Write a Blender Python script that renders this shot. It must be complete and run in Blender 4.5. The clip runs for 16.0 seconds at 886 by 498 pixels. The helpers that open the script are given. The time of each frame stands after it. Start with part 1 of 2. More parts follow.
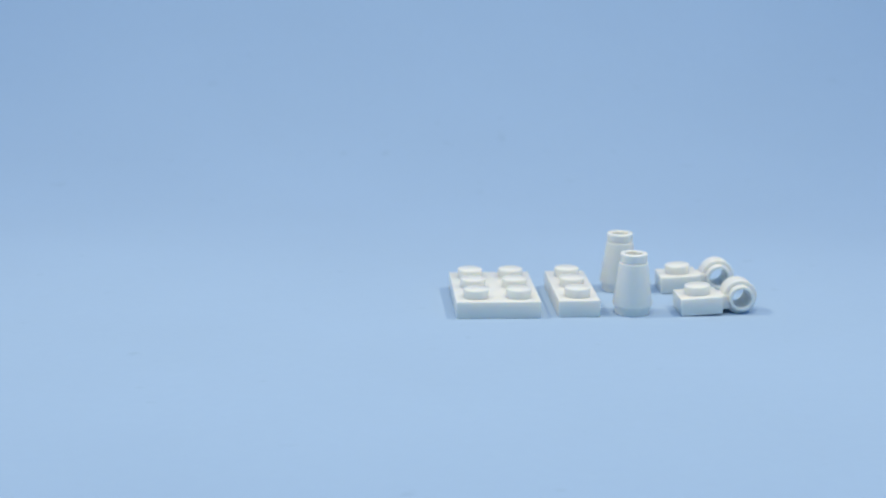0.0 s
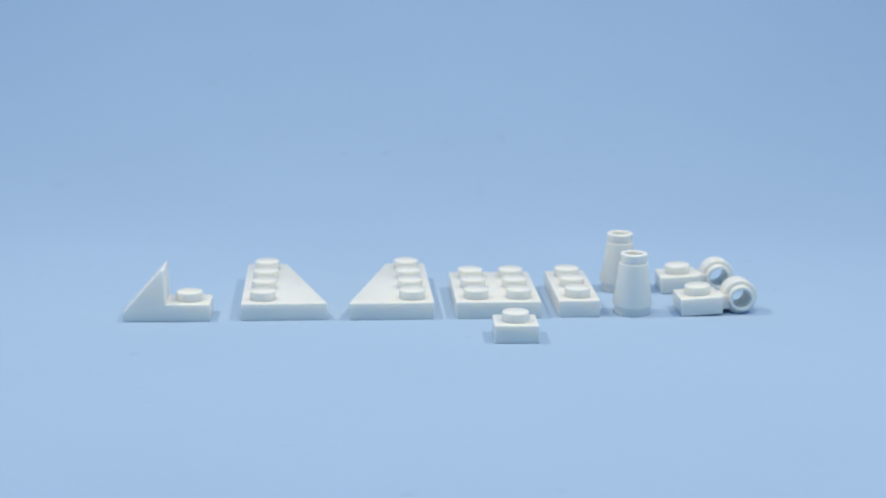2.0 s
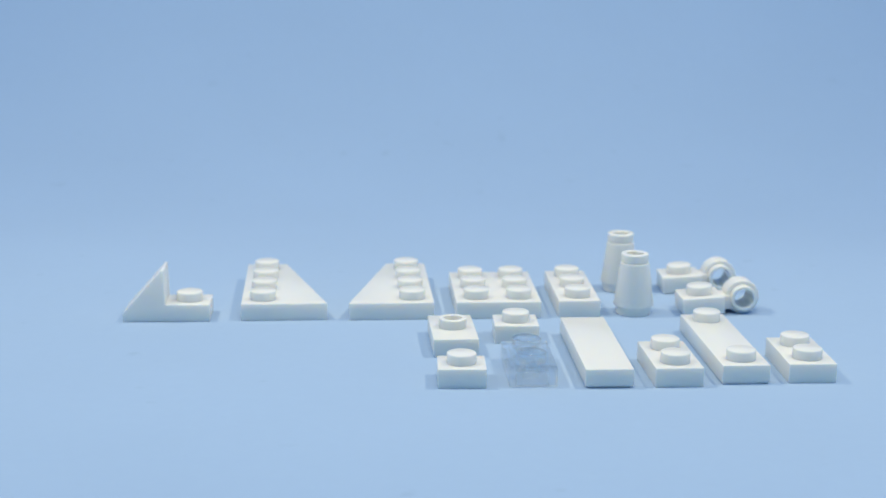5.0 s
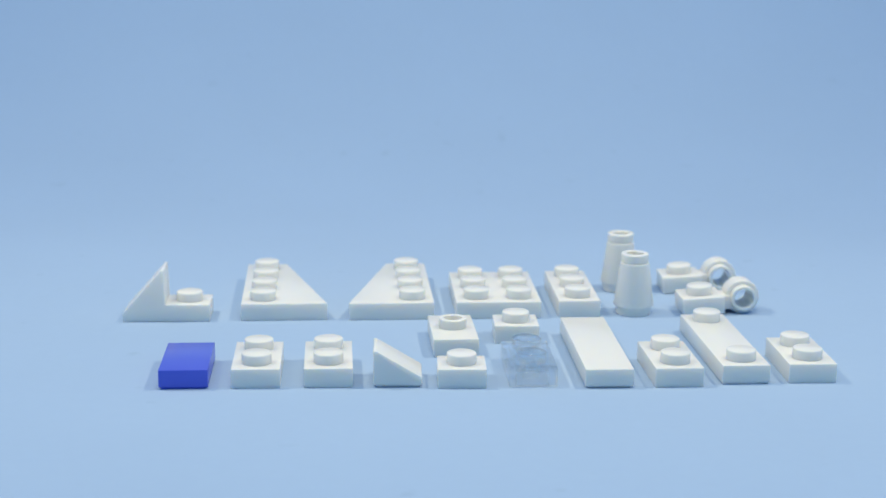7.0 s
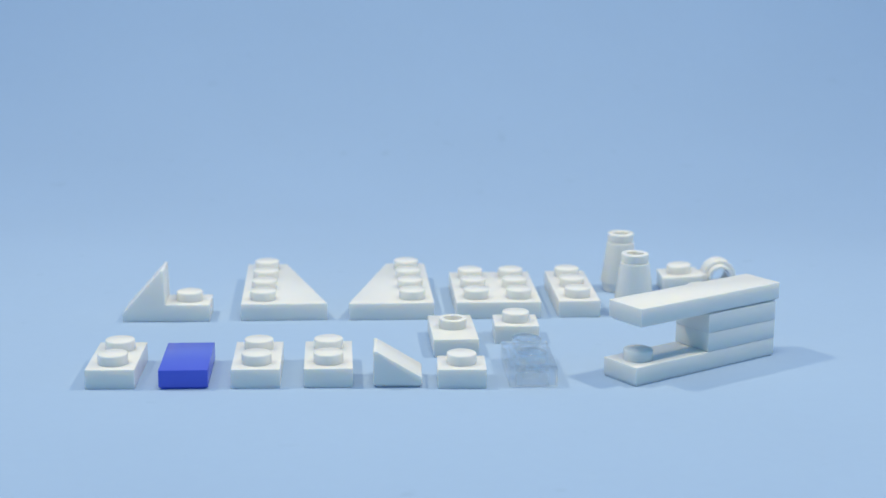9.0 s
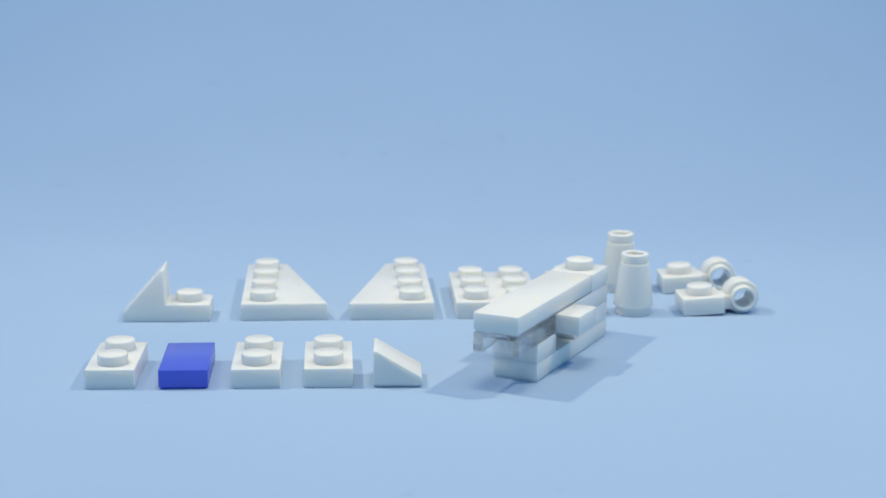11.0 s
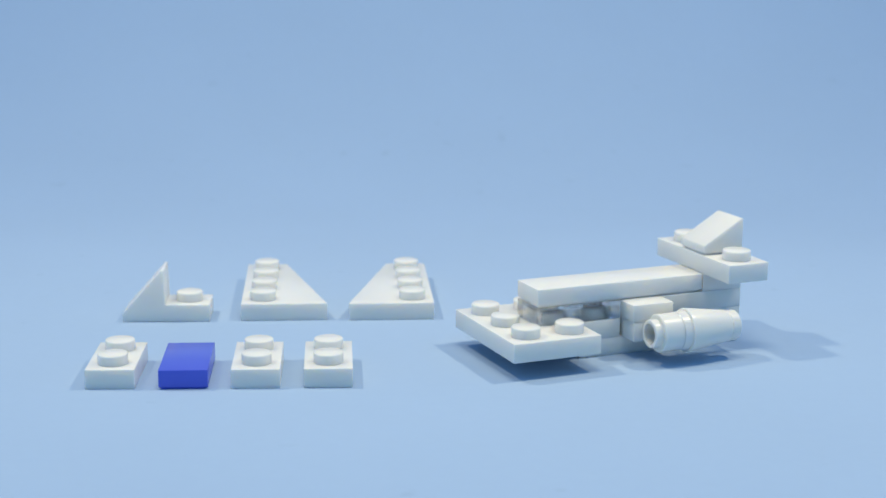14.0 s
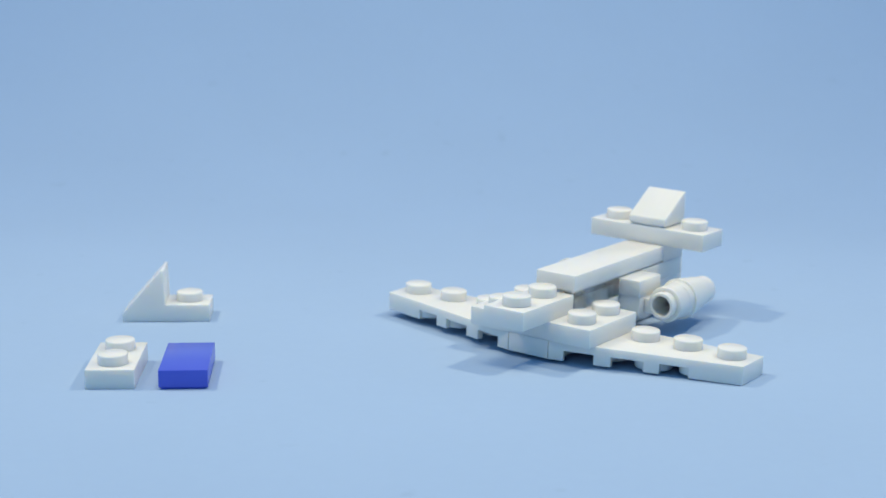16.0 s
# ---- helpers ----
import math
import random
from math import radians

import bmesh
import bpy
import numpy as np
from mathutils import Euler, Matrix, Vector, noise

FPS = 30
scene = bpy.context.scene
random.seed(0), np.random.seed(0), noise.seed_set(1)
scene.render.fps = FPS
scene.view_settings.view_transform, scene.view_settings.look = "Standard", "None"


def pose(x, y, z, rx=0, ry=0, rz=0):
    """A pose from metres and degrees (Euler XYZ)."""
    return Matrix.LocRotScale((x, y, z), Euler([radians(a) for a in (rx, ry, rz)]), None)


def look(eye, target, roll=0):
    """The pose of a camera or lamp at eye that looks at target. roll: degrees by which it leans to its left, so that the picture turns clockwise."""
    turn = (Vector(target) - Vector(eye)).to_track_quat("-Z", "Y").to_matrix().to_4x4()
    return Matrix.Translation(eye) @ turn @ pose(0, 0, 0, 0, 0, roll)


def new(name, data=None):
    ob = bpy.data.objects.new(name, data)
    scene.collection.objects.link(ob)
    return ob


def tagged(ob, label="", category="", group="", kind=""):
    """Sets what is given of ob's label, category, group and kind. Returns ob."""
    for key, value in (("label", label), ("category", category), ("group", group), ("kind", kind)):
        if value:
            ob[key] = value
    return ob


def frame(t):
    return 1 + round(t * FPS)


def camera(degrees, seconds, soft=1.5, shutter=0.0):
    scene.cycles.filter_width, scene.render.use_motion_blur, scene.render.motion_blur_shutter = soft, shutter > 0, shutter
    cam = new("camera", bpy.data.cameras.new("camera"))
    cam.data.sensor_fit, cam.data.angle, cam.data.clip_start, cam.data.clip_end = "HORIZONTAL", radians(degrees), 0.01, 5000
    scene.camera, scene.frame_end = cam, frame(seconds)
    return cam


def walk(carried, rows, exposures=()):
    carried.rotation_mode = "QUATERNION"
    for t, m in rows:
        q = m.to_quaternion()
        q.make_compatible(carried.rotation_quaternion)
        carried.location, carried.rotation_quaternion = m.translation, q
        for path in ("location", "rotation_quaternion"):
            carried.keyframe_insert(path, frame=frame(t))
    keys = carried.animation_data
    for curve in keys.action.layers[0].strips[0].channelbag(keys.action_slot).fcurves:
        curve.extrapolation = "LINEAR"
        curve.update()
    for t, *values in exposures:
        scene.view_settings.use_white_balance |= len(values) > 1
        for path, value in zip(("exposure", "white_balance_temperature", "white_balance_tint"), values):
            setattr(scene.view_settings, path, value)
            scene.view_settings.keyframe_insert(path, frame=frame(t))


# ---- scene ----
MM = 0.001
SECONDS = 16.0

# ---- camera: fixed on a stand, looking slightly down ----
cam = camera(31.21, SECONDS, soft=1.6)
cam.data.dof.use_dof, cam.data.dof.focus_distance, cam.data.dof.aperture_fstop = True, 0.258, 30.0
CAM = Matrix.Translation((0, 0, 0.07759)) @ pose(0, 0, 0, 90 - 12.758, 0, 0) @ pose(0, 0, 0, 0, 0, 0.414)
walk(cam, [(0, CAM), (SECONDS, CAM)], exposures=[(0, 0.0), (SECONDS, 0.0)])

# ---- light: one warm lamp high on either side, in cool room light ----
world = bpy.data.worlds.new("room_light")
scene.world = world
world.use_nodes = True
world.node_tree.nodes["Background"].inputs["Color"].default_value = (0.185, 0.555, 1.0, 1)
world.node_tree.nodes["Background"].inputs["Strength"].default_value = 0.69


def lamp(name, x, y, z, watts, size, target, colour=(0.965, 0.815, 0.555)):
    data = bpy.data.lights.new(name, "AREA")
    data.shape, data.size, data.energy, data.color = "DISK", size, watts, colour
    ob = new(name, data)
    ob.matrix_world = look((x, y, z), target)
    return ob


lamp("lamp_west", -0.175, 0.30, 0.30, 0.455, 0.015, (0.0, 0.27, 0))
lamp("lamp_east", 0.180, 0.278, 0.30, 0.435, 0.015, (0.0, 0.27, 0))

# added overhead fill, no lamp of the set: lights the paper and piece tops
top_fill = bpy.data.lights.new("fill_overhead", "AREA")
top_fill.shape, top_fill.size, top_fill.size_y, top_fill.energy, top_fill.color = "RECTANGLE", 0.14, 0.10, 0.70, (1.0, 0.845, 0.56)
new("fill_overhead", top_fill).matrix_world = look((0.01, 0.19, 0.42), (0.01, 0.215, 0))


# ---- materials ----
def material(name, colour, rough, grain=0.0, grain_scale=900.0, bump=0.0, spread=0.03, transmission=0.0, sss=0.0, ior=1.5, object_spread=0.0, specular=0.5, alpha=1.0):
    """Plastic or paper: a base colour with a broad and a fine variation, and a fine relief."""
    mat = bpy.data.materials.new(name)
    mat.use_nodes = True
    nt = mat.node_tree
    bsdf = nt.nodes["Principled BSDF"]
    bsdf.inputs["Roughness"].default_value = rough
    bsdf.inputs["IOR"].default_value = ior
    bsdf.inputs["Transmission Weight"].default_value = transmission
    bsdf.inputs["Specular IOR Level"].default_value = specular
    bsdf.inputs["Alpha"].default_value = alpha
    if sss:
        bsdf.inputs["Subsurface Weight"].default_value = sss
        bsdf.inputs["Subsurface Radius"].default_value = (1.0, 0.88, 0.62)
        bsdf.inputs["Subsurface Scale"].default_value = 0.0013
    coord = nt.nodes.new("ShaderNodeTexCoord")
    broad = nt.nodes.new("ShaderNodeTexNoise")
    broad.inputs["Scale"].default_value, broad.inputs["Detail"].default_value = grain_scale / 25, 3
    fine = nt.nodes.new("ShaderNodeTexNoise")
    fine.inputs["Scale"].default_value, fine.inputs["Detail"].default_value = grain_scale, 4
    nt.links.new(coord.outputs["Object"], broad.inputs["Vector"])
    nt.links.new(coord.outputs["Object"], fine.inputs["Vector"])
    ramp = nt.nodes.new("ShaderNodeValToRGB")
    lo = [c * (1 - spread) for c in colour]
    hi = [min(1, c * (1 + spread)) for c in colour]
    ramp.color_ramp.elements[0].position, ramp.color_ramp.elements[1].position = 0.3, 0.7
    ramp.color_ramp.elements[0].color, ramp.color_ramp.elements[1].color = (*lo, 1), (*hi, 1)
    nt.links.new(broad.outputs["Fac"], ramp.inputs["Fac"])
    out = ramp.outputs["Color"]
    if grain:
        mix = nt.nodes.new("ShaderNodeMix")
        mix.data_type, mix.blend_type = "RGBA", "OVERLAY"
        mix.inputs["Factor"].default_value = grain
        nt.links.new(out, mix.inputs["A"])
        nt.links.new(fine.outputs["Fac"], mix.inputs["B"])
        out = mix.outputs["Result"]
    if object_spread:
        info = nt.nodes.new("ShaderNodeObjectInfo")
        hsv = nt.nodes.new("ShaderNodeHueSaturation")
        rng = nt.nodes.new("ShaderNodeMapRange")
        rng.inputs["To Min"].default_value, rng.inputs["To Max"].default_value = 1 - object_spread, 1 + object_spread
        nt.links.new(info.outputs["Random"], rng.inputs["Value"])
        nt.links.new(rng.outputs["Result"], hsv.inputs["Value"])
        nt.links.new(out, hsv.inputs["Color"])
        out = hsv.outputs["Color"]
    nt.links.new(out, bsdf.inputs["Base Color"])
    if bump:
        b = nt.nodes.new("ShaderNodeBump")
        b.inputs["Strength"].default_value, b.inputs["Distance"].default_value = bump, 0.0001
        nt.links.new(fine.outputs["Fac"], b.inputs["Height"])
        nt.links.new(b.outputs["Normal"], bsdf.inputs["Normal"])
    return mat


WHITE = material("white_plastic", (0.80, 0.785, 0.75), 0.27, bump=0.05, spread=0.012, grain_scale=700, sss=0.55, object_spread=0.012, specular=0.42)
BLUE = material("blue_plastic", (0.085, 0.125, 0.66), 0.26, bump=0.05, spread=0.02, grain_scale=700, specular=0.32)
CLEAR = material("clear_plastic", (0.985, 0.995, 1.0), 0.0, spread=0.004, transmission=1.0, ior=1.49, alpha=0.66, specular=1.0)
# off-white of the added panel behind the camera, pale so that it bounces light
PANEL = material("panel_white", (0.80, 0.79, 0.76), 0.8, bump=0.1, spread=0.04, grain_scale=120)
PAPER = material("blue_paper", (0.349, 0.481, 0.680), 0.85, grain=0.02, bump=0.06, spread=0.014, grain_scale=420, ior=1.4, specular=0.06)



def speckle(mat, scale, depth):
    """Sparse faint scuffs and specks over a base colour."""
    nt = mat.node_tree
    base = nt.nodes["Principled BSDF"].inputs["Base Color"]
    source = base.links[0].from_socket
    coord = nt.nodes.new("ShaderNodeTexCoord")
    spots = nt.nodes.new("ShaderNodeTexNoise")
    spots.inputs["Scale"].default_value, spots.inputs["Detail"].default_value = scale, 2
    span = nt.nodes.new("ShaderNodeMapRange")
    span.inputs["From Min"].default_value, span.inputs["From Max"].default_value = 0.70, 0.78
    span.inputs["To Min"].default_value, span.inputs["To Max"].default_value = 1.0, 1.0 - depth
    tone = nt.nodes.new("ShaderNodeHueSaturation")
    nt.links.new(coord.outputs["Object"], spots.inputs["Vector"])
    nt.links.new(spots.outputs["Fac"], span.inputs["Value"])
    nt.links.new(span.outputs["Result"], tone.inputs["Value"])
    nt.links.new(source, tone.inputs["Color"])
    nt.links.new(tone.outputs["Color"], base)


speckle(PAPER, 160.0, 0.07)


# ---- mesh helpers (millimetres in, metres out) ----
def finish(bm, name, mat, smooth=35):
    for v in bm.verts:
        v.co *= MM
    bmesh.ops.recalc_face_normals(bm, faces=bm.faces)
    me = bpy.data.meshes.new(name)
    bm.to_mesh(me)
    bm.free()
    me.materials.append(mat)
    for p in me.polygons:
        p.use_smooth = True
    me.set_sharp_from_angle(angle=radians(smooth))
    return me


def part(name, me, parent, at=(0, 0, 0), label="", rot=(0, 0, 0)):
    """Link a mesh as one part under a thing."""
    ob = new(name, me)
    ob.parent = parent
    ob.matrix_basis = pose(at[0] * MM, at[1] * MM, at[2] * MM, *rot)
    return tagged(ob, label)


def round_edges(bm, width, angle=30, keep=None):
    edges = [e for e in bm.edges if len(e.link_faces) == 2 and e.calc_face_angle(0) > radians(angle) and (keep is None or keep(e))]
    bmesh.ops.bevel(bm, geom=edges, offset=width, segments=2, profile=0.5, affect="EDGES", clamp_overlap=True)


def lathe(profile, n=32, closed=False, axis="z"):
    """Turn a profile of (radius, height) about an axis. An open profile gets caps at its ends."""
    bm = bmesh.new()
    rings = []
    for r, z in profile:
        ring = []
        for i in range(n):
            a = 2 * math.pi * i / n
            p = (r * math.cos(a), r * math.sin(a), z)
            ring.append(bm.verts.new(p if axis == "z" else (p[0], p[2], p[1])))
        rings.append(ring)
    pairs = list(zip(rings, rings[1:])) + ([(rings[-1], rings[0])] if closed else [])
    for a, b in pairs:
        for i in range(n):
            bm.faces.new((a[i], a[(i + 1) % n], b[(i + 1) % n], b[i]))
    if not closed:
        bm.faces.new(rings[0])
        bm.faces.new(rings[-1])
    return bm


def inset(outline, wall):
    """A convex outline, counter-clockwise, moved inwards by a wall's thickness."""
    n, res = len(outline), []
    for i in range(n):
        p0, p1, p2 = (Vector(outline[(i + k) % n]) for k in (-1, 0, 1))
        d0, d1 = (p1 - p0).normalized(), (p2 - p1).normalized()
        n0, n1 = Vector((-d0.y, d0.x)), Vector((-d1.y, d1.x))
        k = n0 + n1
        res.append(p1 + k * (wall / max(0.2, k.dot(n0))))
    return res


def shell(outline, height, wall=1.35, roof=1.0, lows=None, bevel=0.07):
    """The body of a plate: flat on top, hollow below. lows: for each side, the height of its lower rim
    (a notch where it is above 0)."""
    n = len(outline)
    lows = lows or [0.0] * n
    inner = inset(outline, wall)
    level = max(lows)
    bm = bmesh.new()
    cache = {}

    def vert(p, z):
        key = (round(p[0], 4), round(p[1], 4), round(z, 4))
        if key not in cache:
            cache[key] = bm.verts.new(key)
        return cache[key]

    def quad(*vs):
        vs = [v for i, v in enumerate(vs) if v not in vs[:i]]
        if len(vs) > 2:
            bm.faces.new(vs)

    bm.faces.new([vert(p, height) for p in outline])
    bm.faces.new([vert(p, height - roof) for p in reversed(inner)])
    for i in range(n):
        j = (i + 1) % n
        o0, o1, i0, i1, low = outline[i], outline[j], inner[i], inner[j], lows[i]
        steps = sorted({low, level, height})
        for a, b in zip(steps, steps[1:]):
            quad(vert(o0, a), vert(o1, a), vert(o1, b), vert(o0, b))
        steps = sorted({low, level, height - roof})
        for a, b in zip(steps, steps[1:]):
            quad(vert(i0, b), vert(i1, b), vert(i1, a), vert(i0, a))
        quad(vert(o0, low), vert(i0, low), vert(i1, low), vert(o1, low))
        if lows[j] != low:
            a, b = sorted((lows[j], low))
            quad(vert(o1, a), vert(i1, a), vert(i1, b), vert(o1, b))
    bmesh.ops.recalc_face_normals(bm, faces=bm.faces)
    round_edges(bm, bevel)
    return bm


def collar(outline, wall, height):
    """An open frame along an outline."""
    bm = bmesh.new()
    inner = inset(outline, wall)
    n = len(outline)
    rings = [[bm.verts.new((p[0], p[1], z)) for p in line] for line, z in ((outline, 0), (outline, height), (inner, height), (inner, 0))]
    for a, b in zip(rings, rings[1:] + rings[:1]):
        for i in range(n):
            j = (i + 1) % n
            bm.faces.new((a[i], a[j], b[j], b[i]))
    return bm


def block(x0, y0, z0, x1, y1, z1, bevel=0.1):
    bm2 = bmesh.new()
    m = Matrix.Translation(((x0 + x1) / 2, (y0 + y1) / 2, (z0 + z1) / 2)) @ Matrix.Diagonal((x1 - x0, y1 - y0, z1 - z0, 1))
    bmesh.ops.create_cube(bm2, size=1, matrix=m)
    if bevel:
        round_edges(bm2, bevel)
    return bm2


def rect(w, d):
    return [(0, 0), (w, 0), (w, d), (0, d)]


# ---- shared meshes of the parts ----
STUD_PROFILE = [(2.42, -0.15), (2.42, 1.5), (2.37, 1.62), (2.25, 1.7)]
HOLLOW_PROFILE = [(1.6, 0.3), (1.6, 1.62), (1.68, 1.7), (2.3, 1.7), (2.42, 1.58), (2.42, -0.15), (0.001, -0.15), (0.001, 0.3)]
TUBE_PROFILE = [(2.42, 0.1), (2.42, 2.4), (3.25, 2.4), (3.25, 0.1)]
PIN_PROFILE = [(0.85, 0.1), (0.85, 2.4), (1.6, 2.4), (1.6, 0.1)]

STUD = finish(lathe(STUD_PROFILE, 36), "stud", WHITE)
STUD_HOLLOW = finish(lathe(HOLLOW_PROFILE, 36, closed=True), "hollow_stud", WHITE)
TUBE = finish(lathe(TUBE_PROFILE, 32, closed=True), "tube", WHITE)
TUBE_SMALL = finish(lathe([(1.75, 0.3), (1.75, 2.0), (0.001, 2.0), (0.001, 2.4), (2.6, 2.4), (2.6, 0.3)], 32, closed=True), "small_tube", WHITE)
PIN_CLEAR = finish(lathe([(0.85, 0.1), (0.85, 2.08), (1.6, 2.08), (1.6, 0.3), (1.45, 0.1)], 20, closed=True), "clear_pin", CLEAR)
PIN = finish(lathe(PIN_PROFILE, 20, closed=True), "pin", WHITE)
PLATE = 3.2


def size(n):
    return 8 * n - 0.2


def thing(name, label, category, group=""):
    return tagged(new(name), label, category, group)


BODIES = {}


def body_mesh(w, d, mat=None):
    key = (w, d, (mat or WHITE).name)
    if key not in BODIES:
        BODIES[key] = finish(shell(rect(size(w), size(d)), PLATE), "plate_body", mat or WHITE)
    return BODIES[key]


def clear_body():
    """A one by two body moulded in one with its two studs, hollow below, with a small recess up into each stud."""
    top, n = PLATE - 0.06, 32
    bm = bmesh.new()

    def ring(loop, z):
        return [bm.verts.new((x, y, z)) for x, y in loop]

    def band(a, b, skip=()):
        for i in range(n):
            if i not in skip:
                k = (i + 1) % n
                bm.faces.new((a[i], a[k], b[k], b[i]))

    def box_loop(cy, hx, up, down):
        res = []
        for i in range(n):
            a = 2 * math.pi * i / n
            u, v = math.cos(a), math.sin(a)
            m = max(abs(u), abs(v))
            res.append((3.9 + u / m * hx, cy + v / m * (up if v > 0 else down)))
        return res

    def circle(cy, r):
        return [(3.9 + r * math.cos(2 * math.pi * i / n), cy + r * math.sin(2 * math.pi * i / n)) for i in range(n)]

    for j in range(2):
        cy = 3.9 + 8 * j
        # the side where the two halves meet has no wall
        shared = range(n // 8, 3 * n // 8) if j == 0 else range(5 * n // 8, 7 * n // 8)
        outer = box_loop(cy, 3.9, 4.0 if j == 0 else 3.9, 3.9 if j == 0 else 4.0)
        inner = box_loop(cy, 2.6, 4.0 if j == 0 else 2.6, 2.6 if j == 0 else 4.0)
        rim, deck = ring(outer, 0), ring(outer, top)
        band(rim, deck, shared)
        foot = ring(circle(cy, 2.42), top)
        band(deck, foot)
        side, edge = ring(circle(cy, 2.42), top + 1.58), ring(circle(cy, 2.28), top + 1.7)
        band(foot, side)
        band(side, edge)
        bm.faces.new(edge)
        low, high = ring(inner, 0), ring(inner, top - 1.0)
        band(low, high, shared)
        band(rim, low, shared)
        mouth, end = ring(circle(cy, 1.5), top - 1.0), ring(circle(cy, 1.4), top + 0.75)
        band(high, mouth)
        band(mouth, end)
        bm.faces.new(end)
    bmesh.ops.remove_doubles(bm, verts=bm.verts, dist=0.001)
    bmesh.ops.recalc_face_normals(bm, faces=bm.faces)

    def on_box(v):
        return min(abs(v.co.x), abs(v.co.x - 7.8), abs(v.co.y), abs(v.co.y - 15.8)) < 0.001

    round_edges(bm, 0.16, 60, lambda e: on_box(e.verts[0]) and on_box(e.verts[1]))
    return bm


def stud_at(i, j):
    return (3.9 + 8 * i, 3.9 + 8 * j, PLATE)


def footed_body(ob, w, d, mat, bevel=0.11, step=0.45):
    """A body that stands on a slightly smaller foot."""
    bm = shell(rect(size(w), size(d)), PLATE - 0.35, bevel=bevel)
    for v in bm.verts:
        v.co.z += 0.35
    part("body", finish(bm, "footed_body", mat), ob)
    o = [(step + x * (size(w) - 2 * step), step + y * (size(d) - 2 * step)) for x, y in ((0, 0), (1, 0), (1, 1), (0, 1))]
    part("foot", finish(collar(o, 0.9, 0.45), "foot", mat), ob)


# ---- the pieces; each has its corner at the origin and lies along x and y ----
def plate(name, w, d, label, group="", clear=False, studs=None, hollow=None, pins=None, footed=False):
    """A studded plate, w by d studs, with tubes or pins below."""
    ob = thing(name, label, "toy brick", group)
    mat = CLEAR if clear else WHITE
    if footed:
        footed_body(ob, w, d, mat, 0.2 if hollow else 0.09, 0.2)
    elif clear:
        part("body", finish(clear_body(), "clear_body", CLEAR), ob)
    else:
        part("body", body_mesh(w, d, mat), ob)
    for i in range(w):
        for j in range(d):
            if not clear and (studs is None or (i, j) in studs):
                part("stud", STUD, ob, stud_at(i, j))
    if hollow:
        part("hollow_stud", STUD_HOLLOW, ob, (*hollow, PLATE), "hollow round stud")
    for j in range(d - 1):
        if clear:
            part("pin", PIN_CLEAR, ob, (3.9, 7.9 + 8 * j, 0))
        elif w == 1 and (pins is None or j in pins):
            part("pin", PIN, ob, (3.9, 7.9 + 8 * j, 0))
        for i in range(w - 1):
            part("tube", TUBE, ob, (7.9 + 8 * i, 7.9 + 8 * j, 0))
    return ob


def long_plate(label):
    """One by four, smooth in its middle, with a stud at either end and two cross walls below."""
    ob = plate("end_stud_plate", 1, 4, label, studs={(0, 0), (0, 3)}, pins={1}, footed=True)
    wall = finish(block(1.2, -1.0, 0.05, 6.6, 1.0, 2.4), "cross_wall", WHITE)
    part("cross_wall", wall, ob, (0, 7.9, 0))
    part("cross_wall", wall, ob, (0, 23.9, 0))
    thin = finish(block(1.2, -0.45, 0.9, 6.6, 0.45, 2.4), "thin_wall", WHITE)
    part("cross_wall", thin, ob, (0, 19.9, 0))
    return ob


def tile(name, w, d, mat, label):
    """A smooth tile with a rebate round its foot."""
    ob = thing(name, label, "toy brick")
    footed_body(ob, w, d, mat)
    return ob


def wedge(name, mirrored, label):
    """A two by four wing: four studs along the straight edge, notches under the slanted one."""
    ob = thing(name, label, "toy brick", "pair of wing plates")
    a, b = Vector((8.0, 31.8)), Vector((0.0, 0.0))
    cuts = [0.0, 0.27, 0.42, 0.50, 0.67, 0.76, 0.92, 1.0]
    pts = [tuple(a.lerp(b, c)) for c in cuts[:-1]]
    lows = [0.0, 1.75, 0.0, 1.75, 0.0, 1.75, 0.0]
    outline = [(0, 0), (15.8, 0), (15.8, 31.8)] + pts
    rims = [0.0, 0.0, 0.0] + lows
    if mirrored:
        outline = [(15.8 - x, y) for x, y in outline][::-1]
        rims = rims[::-1]
        rims = rims[1:] + rims[:1]
    part("body", finish(shell(outline, PLATE, lows=rims, bevel=0.08), "wedge_body", WHITE), ob)
    x = 3.9 if mirrored else 11.9
    for j in range(4):
        part("stud", STUD, ob, (x, 3.9 + 8 * j, PLATE))
    for j, (tx, ty) in enumerate(((8.5, 7.6), (8.2, 15.7))):
        part("tube", TUBE, ob, (15.8 - tx if mirrored else tx, ty, 0))
    part("tube", TUBE_SMALL, ob, (15.8 - 8.9 if mirrored else 8.9, 22.9, 0))
    part("pin", PIN, ob, (15.8 - 10.9 if mirrored else 10.9, 27.9, 0.9))
    return ob


def prism(outline, depth, bevel=0.15):
    """An outline in x and z, drawn out along y."""
    bm = bmesh.new()
    a = [bm.verts.new((x, 0, z)) for x, z in outline]
    b = [bm.verts.new((x, depth, z)) for x, z in outline]
    bm.faces.new(a)
    bm.faces.new(b)
    n = len(outline)
    for i in range(n):
        j = (i + 1) % n
        bm.faces.new((a[i], a[j], b[j], b[i]))
    bmesh.ops.recalc_face_normals(bm, faces=bm.faces)
    round_edges(bm, bevel, 12)
    return bm


def slope_brick(label):
    ob = thing("slope_brick", label, "toy brick")
    part("body", finish(prism([(0, 0.35), (7.8, 0.35), (7.8, 1.75), (0.5, 6.1), (0, 6.1)], 7.8, 0.32), "slope_body", WHITE), ob)
    part("foot", finish(block(0.45, 0.45, 0, 7.35, 7.35, 0.5, 0.04), "slope_foot", WHITE), ob)
    return ob


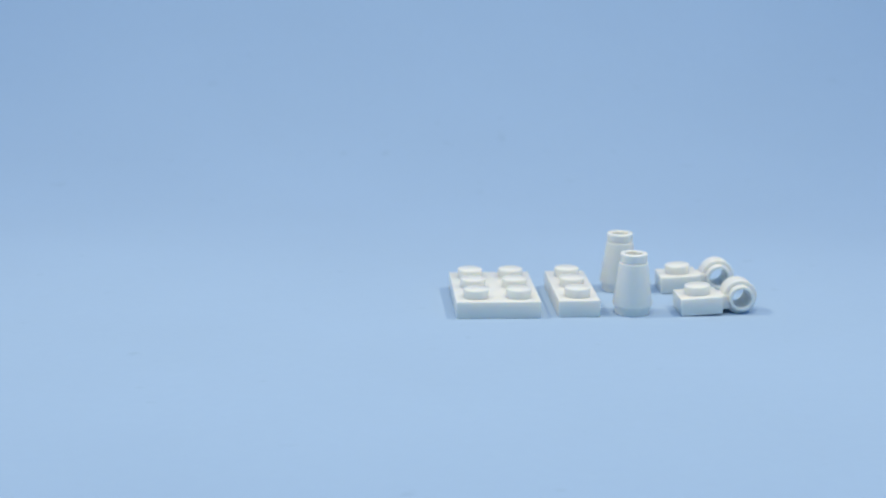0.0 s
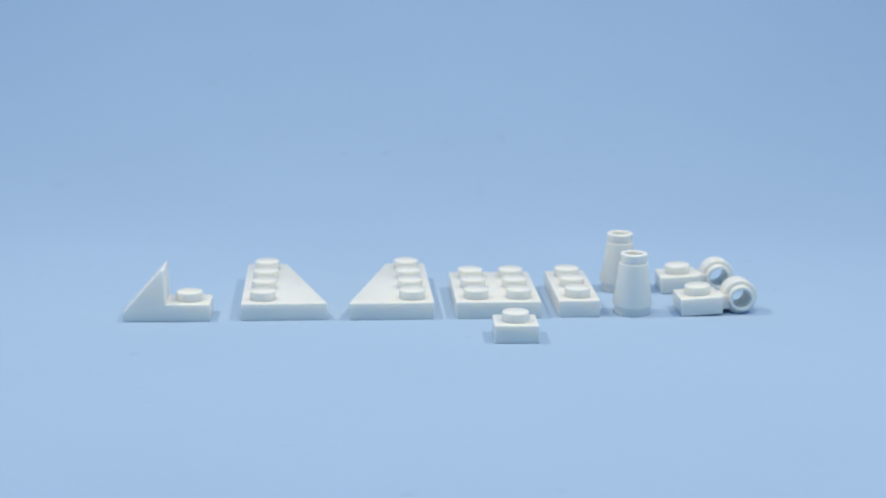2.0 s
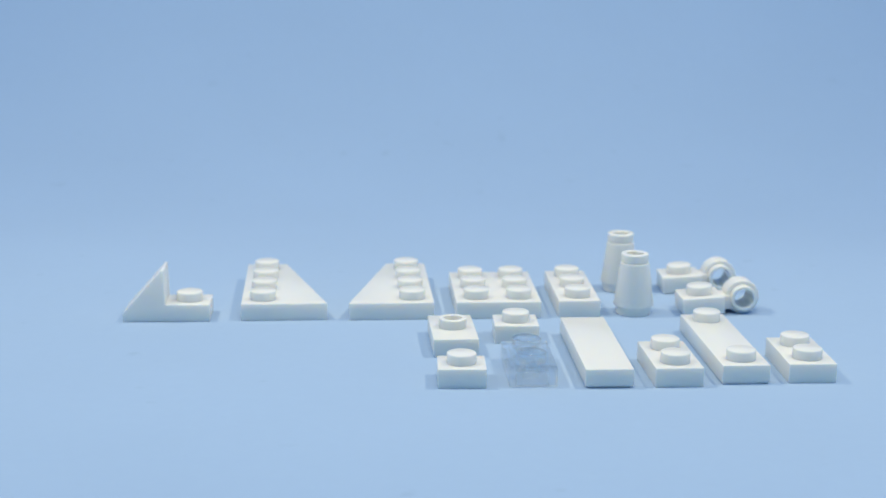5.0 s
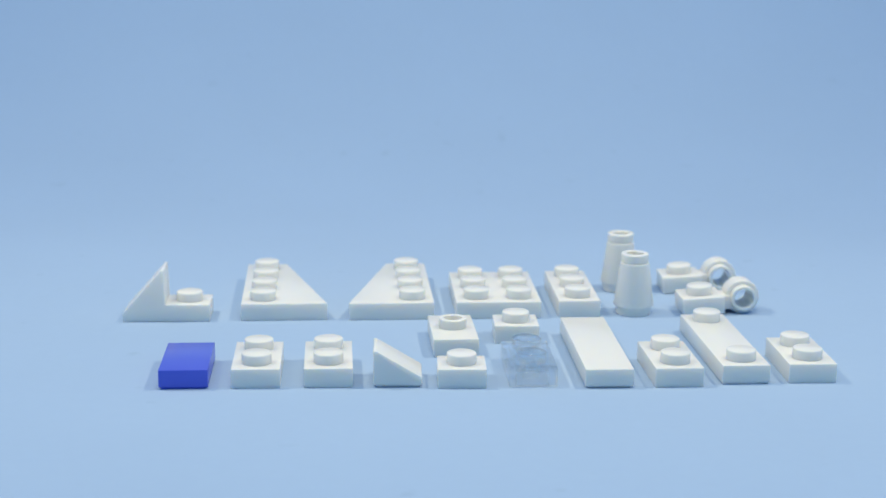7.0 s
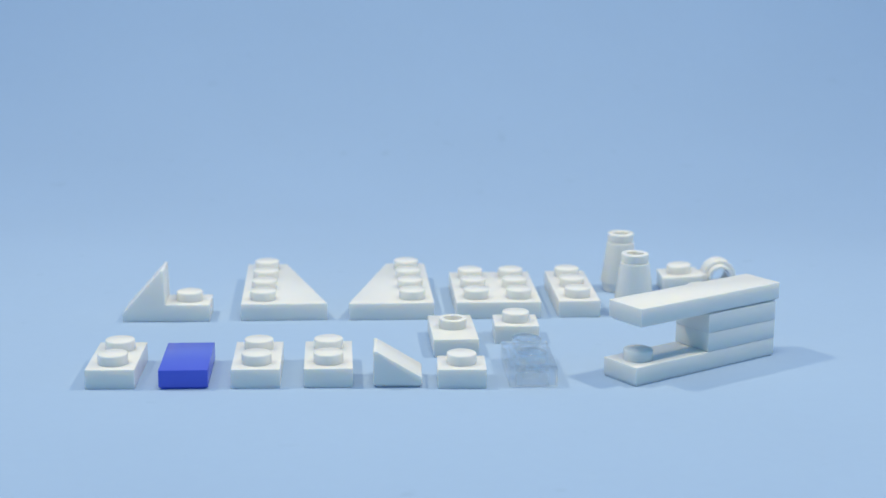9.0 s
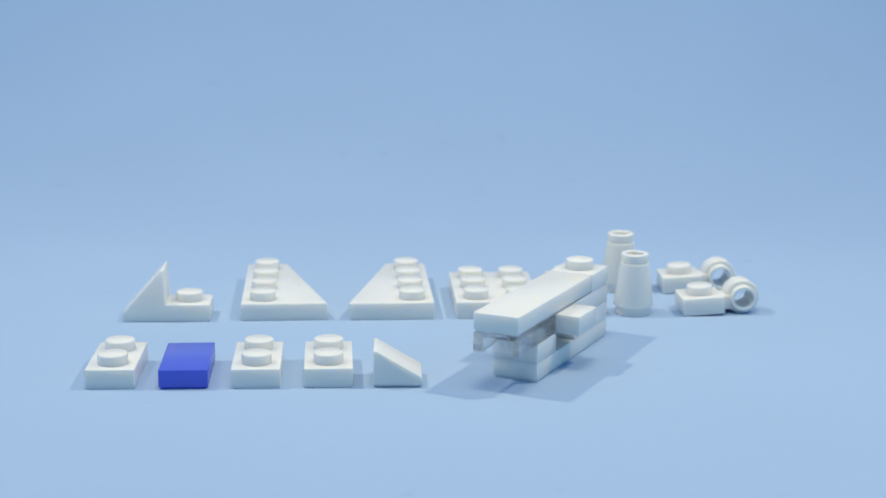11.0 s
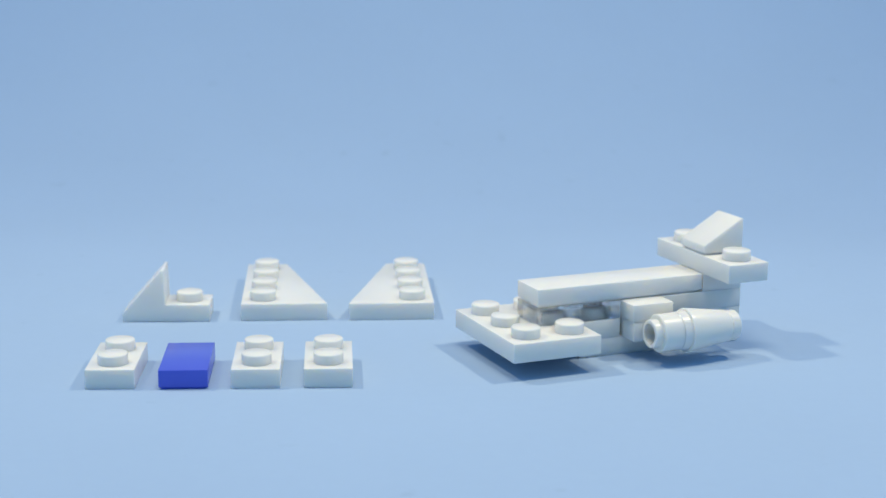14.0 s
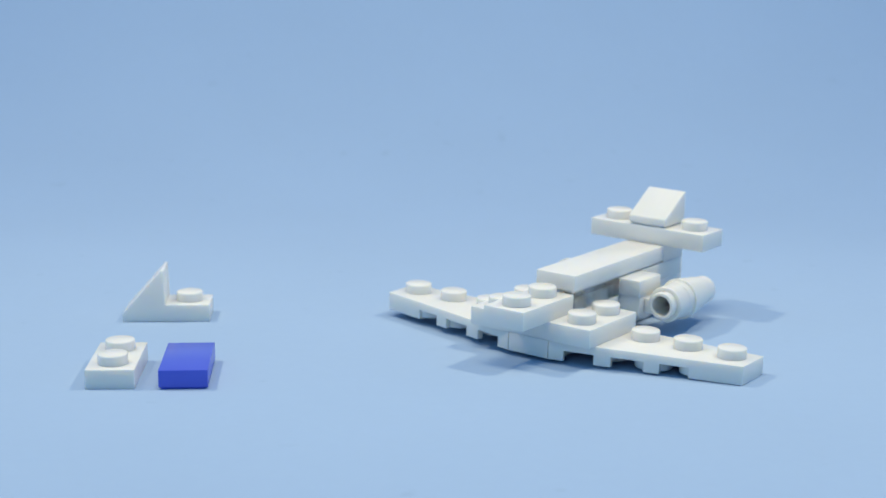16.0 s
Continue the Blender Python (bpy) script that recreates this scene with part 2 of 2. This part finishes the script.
def fin_brick(label):
    ob = thing("fin_brick", label, "toy brick")
    part("body", finish(prism([(0, 0), (15.8, 0), (15.8, 3.2), (7.75, 3.2), (7.6, 9.5), (7.1, 9.6), (0, 1.6)], 7.8, 0.13), "fin_body", WHITE), ob)
    part("stud", STUD, ob, (11.9, 3.9, PLATE))
    return ob


CONE_MESH = []
RING_MESH = []


def cone(label):
    ob = thing("cone_brick", label, "toy brick", "pair of engine cones")
    if not CONE_MESH:
        prof = [(1.65, 9.0), (1.65, 11.45), (1.8, 11.6), (2.4, 11.6), (2.55, 11.45), (2.55, 10.0), (2.42, 9.85), (2.7, 9.7),
                (2.74, 9.4), (3.76, 1.95), (3.72, 1.68), (3.32, 1.6), (3.28, 0.12), (3.18, 0.0), (2.42, 0.0), (2.42, 2.0), (0.001, 2.0), (0.001, 9.0)]
        CONE_MESH.append(finish(lathe(prof, 48, closed=True), "cone_body", WHITE))
    part("body", CONE_MESH[0], ob)
    return ob


RING = (11.68, 3.9, 2.35)


def ring_plate(label):
    """A one by one plate with a tube on its side."""
    ob = plate("ring_plate", 1, 1, label, "pair of ring plates")
    if not RING_MESH:
        prof = [(1.8, -3.2), (2.25, -3.2), (2.4, -3.05), (2.4, -1.75), (3.05, -1.75), (3.2, -1.6), (3.2, 1.85), (3.15, 1.9), (2.4, 1.9),
                (2.4, 3.05), (2.25, 3.2), (1.8, 3.2)]
        RING_MESH.append(finish(lathe(prof, 48, closed=True, axis="y"), "ring", WHITE))
        RING_MESH.append(finish(block(7.3, 1.7, 0.3, 9.6, 6.1, 3.0), "bridge", WHITE))
    part("ring", RING_MESH[0], ob, RING, "hollow ring open at both ends")
    part("bridge", RING_MESH[1], ob)
    return ob


# ---- the paper sweep: a flat sheet that curves up behind ----
def sweep():
    bm = bmesh.new()
    line = [(-600 + 60 * i, 0.0) for i in range(17)]
    y0, rad = 372.0, 222.0
    line += [(y0 + rad * math.sin(a), rad - rad * math.cos(a)) for a in [math.pi / 2 * i / 24 for i in range(25)]]
    line += [(y0 + rad, rad + 40 * i) for i in range(1, 12)]
    # the sheet's two faces, a thin card apart
    rows = []
    for k, (y, z) in enumerate(line):
        (ya, za), (yb, zb) = line[max(0, k - 1)], line[min(len(line) - 1, k + 1)]
        run = math.hypot(yb - ya, zb - za)
        ny, nz = (zb - za) / run, -(yb - ya) / run
        rows.append([[bm.verts.new((-700 + 70 * i, y + d * ny, z + d * nz)) for i in range(21)] for d in (0.0, 1.5)])
    for (a, a2), (b, b2) in zip(rows, rows[1:]):
        for i in range(20):
            bm.faces.new((a[i], a[i + 1], b[i + 1], b[i]))
            bm.faces.new((a2[i], b2[i], b2[i + 1], a2[i + 1]))
        bm.faces.new((a[0], b[0], b2[0], a2[0]))
        bm.faces.new((a[20], a2[20], b2[20], b[20]))
    for a, a2 in (rows[0], rows[-1]):
        for i in range(20):
            bm.faces.new((a[i], a2[i], a2[i + 1], a[i + 1]))
    ob = new("backdrop", finish(bm, "backdrop", PAPER))
    return tagged(ob, "pale blue seamless paper curving up behind the toy bricks", "backdrop", kind="structure")


sweep()


# ---- an unseen off-white panel behind the camera, added to shape the front light ----
def light_panel():
    bm = block(-900, -720, -200, 900, -640, 1300, 2.0)
    ob = new("unseen_panel", finish(bm, "unseen_panel", PANEL))
    return tagged(ob, "unseen off-white panel behind the camera, added to shape the front light", "wall", kind="structure")


light_panel()

# ---- the pieces ----
P = {}
P["long"] = long_plate("long white one by four plate with a stud at each end")
P["right"] = plate("plate", 1, 2, "white one by two plate laid beside the long plate", "one by two plates")
P["second"] = plate("plate", 1, 2, "white one by two plate with two round studs", "one by two plates")
P["tile"] = tile("tile", 1, 4, WHITE, "long smooth white one by four tile without studs")
P["far"] = plate("small_plate", 1, 1, "small white one by one plate near the clear plate", "one by one plates")
P["near"] = plate("small_plate", 1, 1, "small white one by one plate beside the slope", "one by one plates")
P["clear"] = plate("clear_plate", 1, 2, "transparent colourless one by two plate", clear=True)
P["jumper"] = plate("jumper_plate", 1, 2, "white one by two plate with one hollow central stud", studs=set(), hollow=(3.9, 7.9), footed=True)
P["ring_a"] = ring_plate("white one by one plate with a hollow side ring")
P["ring_b"] = ring_plate("white one by one plate with a hollow side ring")
P["cone_a"] = cone("white tapered cone with a hollow grooved top")
P["cone_b"] = cone("white tapered cone with a hollow grooved top")
P["tail"] = plate("tail_plate", 1, 3, "white one by three plate with three studs in a row")
P["slope"] = slope_brick("small white sloped brick with a slanting smooth face")
P["nose"] = plate("nose_plate", 2, 3, "white two by three plate with six studs")
P["keel"] = plate("plate", 1, 2, "white one by two plate beside the small slope", "one by two plates")
P["wing_a"] = wedge("wing_plate", False, "white wedge wing plate with four studs along its straight edge")
P["wing_b"] = wedge("wing_plate", True, "white wedge wing plate, mirrored, with four studs along its edge")
P["tip"] = plate("plate", 1, 2, "white one by two plate beside the blue tile", "one by two plates")
P["fin"] = fin_brick("white one by two piece with a pointed fin and one stud")
P["blue"] = tile("blue_tile", 1, 2, BLUE, "smooth royal blue one by two tile")
P["last"] = plate("plate", 1, 2, "white one by two plate at the end of the row", "one by two plates")


# ---- how the pieces lie, arrive and are built together ----
def lie(x, y, yaw, z=0.0, tilt=0.0):
    return pose(x * MM, y * MM, z * MM, 0, tilt, yaw)


TABLE = {
    "last": lie(-56.52, 240.00, 2.78), "blue": lie(-44.92, 240.10, 3.85), "tip": lie(-33.53, 240.85, 3.6), "keel": lie(-21.98, 241.52, 3.9),
    "slope": lie(-10.95, 241.90, 2.0), "near": lie(-0.67, 241.73, 1.6), "clear": lie(10.75, 242.70, 3.0, 0.04), "tile": lie(22.92, 242.31, 3.34),
    "second": lie(34.22, 243.05, 4.25), "long": lie(45.22, 244.85, 4.24), "right": lie(56.17, 245.96, 2.67),
    "jumper": lie(-1.49, 258.94, 4.49), "far": lie(9.20, 267.72, 2.0),
    "fin": lie(-58.47, 280.02, 3.0), "wing_b": lie(-36.99, 281.42, 4.4), "wing_a": lie(-17.30, 282.47, 4.17), "nose": lie(2.58, 283.88, 3.28),
    "tail": lie(21.63, 285.53, 2.99), "cone_a": lie(35.75, 289.4, 149.8), "cone_b": lie(35.05, 307.3, 26.8),
    "ring_a": lie(44.78, 286.8, 4.0, 0.05, -3.6), "ring_b": lie(43.2, 303.7, 2.0, 0.05, -3.6),
}


def along(u, level):
    return pose((8 * u + 0.1) * MM, 3.9 * MM, PLATE * level * MM, 0, 0, -90)


LEVEL1 = PLATE
BUILT = {
    "long": along(0, 0), "right": along(2, 1), "second": along(2, 2), "tile": along(-1, 3.01), "far": along(0, 1), "clear": along(-1, 2.01),
    "jumper": pose(8.1 * MM, -7.9 * MM, 6.4 * MM), "near": along(3, 3),
    "ring_a": pose(8.4 * MM, -0.05 * MM, LEVEL1 * MM, 0, 0, -90), "ring_b": pose(16.05 * MM, 0.05 * MM, LEVEL1 * MM, 0, 0, 87.5),
    "cone_a": pose(14.6 * MM, 11.62 * MM, (LEVEL1 + RING[2]) * MM, 0, 90, -2.5), "cone_b": pose(14.1 * MM, -11.73 * MM, (LEVEL1 + RING[2]) * MM, 0, 90, 0),
    "tail": pose(24.1 * MM, -11.9 * MM, 12.8 * MM), "slope": pose(31.9 * MM, 3.9 * MM, 16.0 * MM, 0, 0, 180),
    "nose": pose(-15.9 * MM, -11.9 * MM, 3.2 * MM), "keel": along(-2, 0), "wing_a": pose(-15.9 * MM, 4.05 * MM, 0), "wing_b": pose(-0.1 * MM, -4.05 * MM, 0, 0, 0, 180),
    "tip": along(-3, 2),
}
# the step at which each piece joins the toy plane
JOINS = {"long": 16, "right": 16, "second": 17, "tile": 18, "far": 19, "clear": 20, "jumper": 21, "near": 22, "ring_a": 23, "ring_b": 24, "cone_a": 25,
         "cone_b": 26, "tail": 27, "slope": 28, "nose": 29, "keel": 30, "wing_a": 31, "wing_b": 32, "tip": 33}
# the step at which each piece is laid on the paper; the rest lie there from the start
ARRIVES = {"wing_a": 0, "wing_b": 1, "fin": 2, "far": 3, "jumper": 4, "right": 5, "long": 6, "second": 7, "tile": 8, "clear": 9, "near": 10, "slope": 11,
           "keel": 12, "tip": 13, "blue": 14, "last": 15}
# a small push to the pieces behind, when the first plate of the front row is laid
PUSH_STEP = 5
PUSHED = {"ring_a": 0.38, "ring_b": 0.36, "cone_a": 0.2, "cone_b": 0.16}


def plane(x, y, z, rx, ry, rz):
    return pose(x * MM, y * MM, z * MM, rx, ry, rz)


# where the toy plane stands after each building step
PLANE = {
    16: plane(49.61, 244.92, 0, 0, 0, 64.6), 17: plane(38.60, 247.90, 0, 0, 0, 42.45), 18: plane(28.70, 246.34, 0, 0, 0, 35.85),
    19: plane(22.88, 270.48, 0, 0, 0, -41.0), 20: plane(18.0, 262.0, 0, 0, 0, -8.0), 21: plane(14.0, 250.0, 0, 0, 0, 40.0),
    22: plane(11.8, 246.7, 0, 0, 0, 64.0), 23: plane(11.77, 245.70, 0, 0, 0, 66.3), 24: plane(31.92, 248.00, 0, 0, 0, 149.75),
    25: plane(34.56, 248.90, 0, 0, 0, 152.3), 26: plane(15.06, 249.34, 0, 0, 0, 28.39), 27: plane(13.05, 247.39, 0, 0, 0, 35.1),
    28: plane(6.13, 247.60, 0, 0, 0, 38.45), 29: plane(21.57, 262.20, 0, 0, 0, 23.0), 30: plane(14.40, 256.96, 14.30, 180.30, -13.23, 48.22),
    31: plane(13.54, 263.88, 15.84, 195.80, -12.47, 48.57), 32: plane(13.84, 268.21, 0.48, 0.67, 0.78, 43.08), 33: plane(23.73, 271.44, 0.64, 1.03, 0.67, 54.38),
}


def key_of(step):
    """The frame count at which a step's new picture begins."""
    return math.ceil((0.12 + 0.4765 * step) * FPS - 1e-6)


# turns too large for one key: poses in the air on the way
TURNS = {26: [plane(25, 252, 22, 0, 0, 88)], 30: [plane(18, 258, 30, 60, -5, 32), plane(16, 256, 30, 120, -10, 40)],
         32: [plane(13, 268, 34, 135, -8, 47), plane(13, 270, 30, 68, -4, 45)]}


FINAL = {25: 363, 26: 377, 30: 435}


def between(a, b):
    """Poses in the air on the way from a to b, so that no single turn is large."""
    qa, qb = a.to_quaternion(), b.to_quaternion()
    angle = math.degrees(qa.rotation_difference(qb).angle)
    angle = min(angle, 360 - angle)
    n = math.ceil(angle / 84) - 1
    if qa.dot(qb) < 0:
        qb.negate()
    res = []
    for i in range(1, n + 1):
        f = i / (n + 1)
        spot = a.translation.lerp(b.translation, f) + Vector((0, 0, 0.03))
        res.append(Matrix.Translation(spot) @ qa.slerp(qb, f).to_matrix().to_4x4())
    return res


def rows_of(name):
    waiting = list(P).index(name)
    here = lie(-150 - 26 * (waiting % 4), 150 + 42 * (waiting // 4), 3 * (waiting % 5) - 6) if name in ARRIVES else TABLE[name]
    rows = [(0.0, here)]

    def go(k, to, via):
        nonlocal here
        first = k - len(via)
        rows.append(((first - 1) / FPS, here))
        for i, m in enumerate(via):
            rows.append(((first + i) / FPS, m))
        rows.append((k / FPS, to))
        here = to

    if name in ARRIVES:
        go(key_of(ARRIVES[name]), TABLE[name], [])
    if name in PUSHED:
        go(key_of(PUSH_STEP), Matrix.Translation((PUSHED[name] * MM, 0, 0)) @ here, [])
    if name in JOINS:
        for step in range(JOINS[name], 34):
            local = BUILT[name]
            if name == "tile" and step == 18:
                local = pose(0.85 * MM, 3.9 * MM, 9.62 * MM, 0, 0, -90)
            if name == "tail" and step == 27:
                local = Matrix.Translation((28 * MM, 0, 0)) @ pose(0, 0, 0, 0, 0, 9.5) @ Matrix.Translation((-28 * MM, 0, 0)) @ local
            to = PLANE[step] @ local
            via = [m @ local for m in TURNS.get(step, [])] if step > JOINS[name] else between(here, to)
            go(FINAL.get(step, key_of(step)), to, via)
    rows.append((SECONDS, here))
    return rows


def motions():
    for name, ob in P.items():
        walk(ob, rows_of(name))


motions()
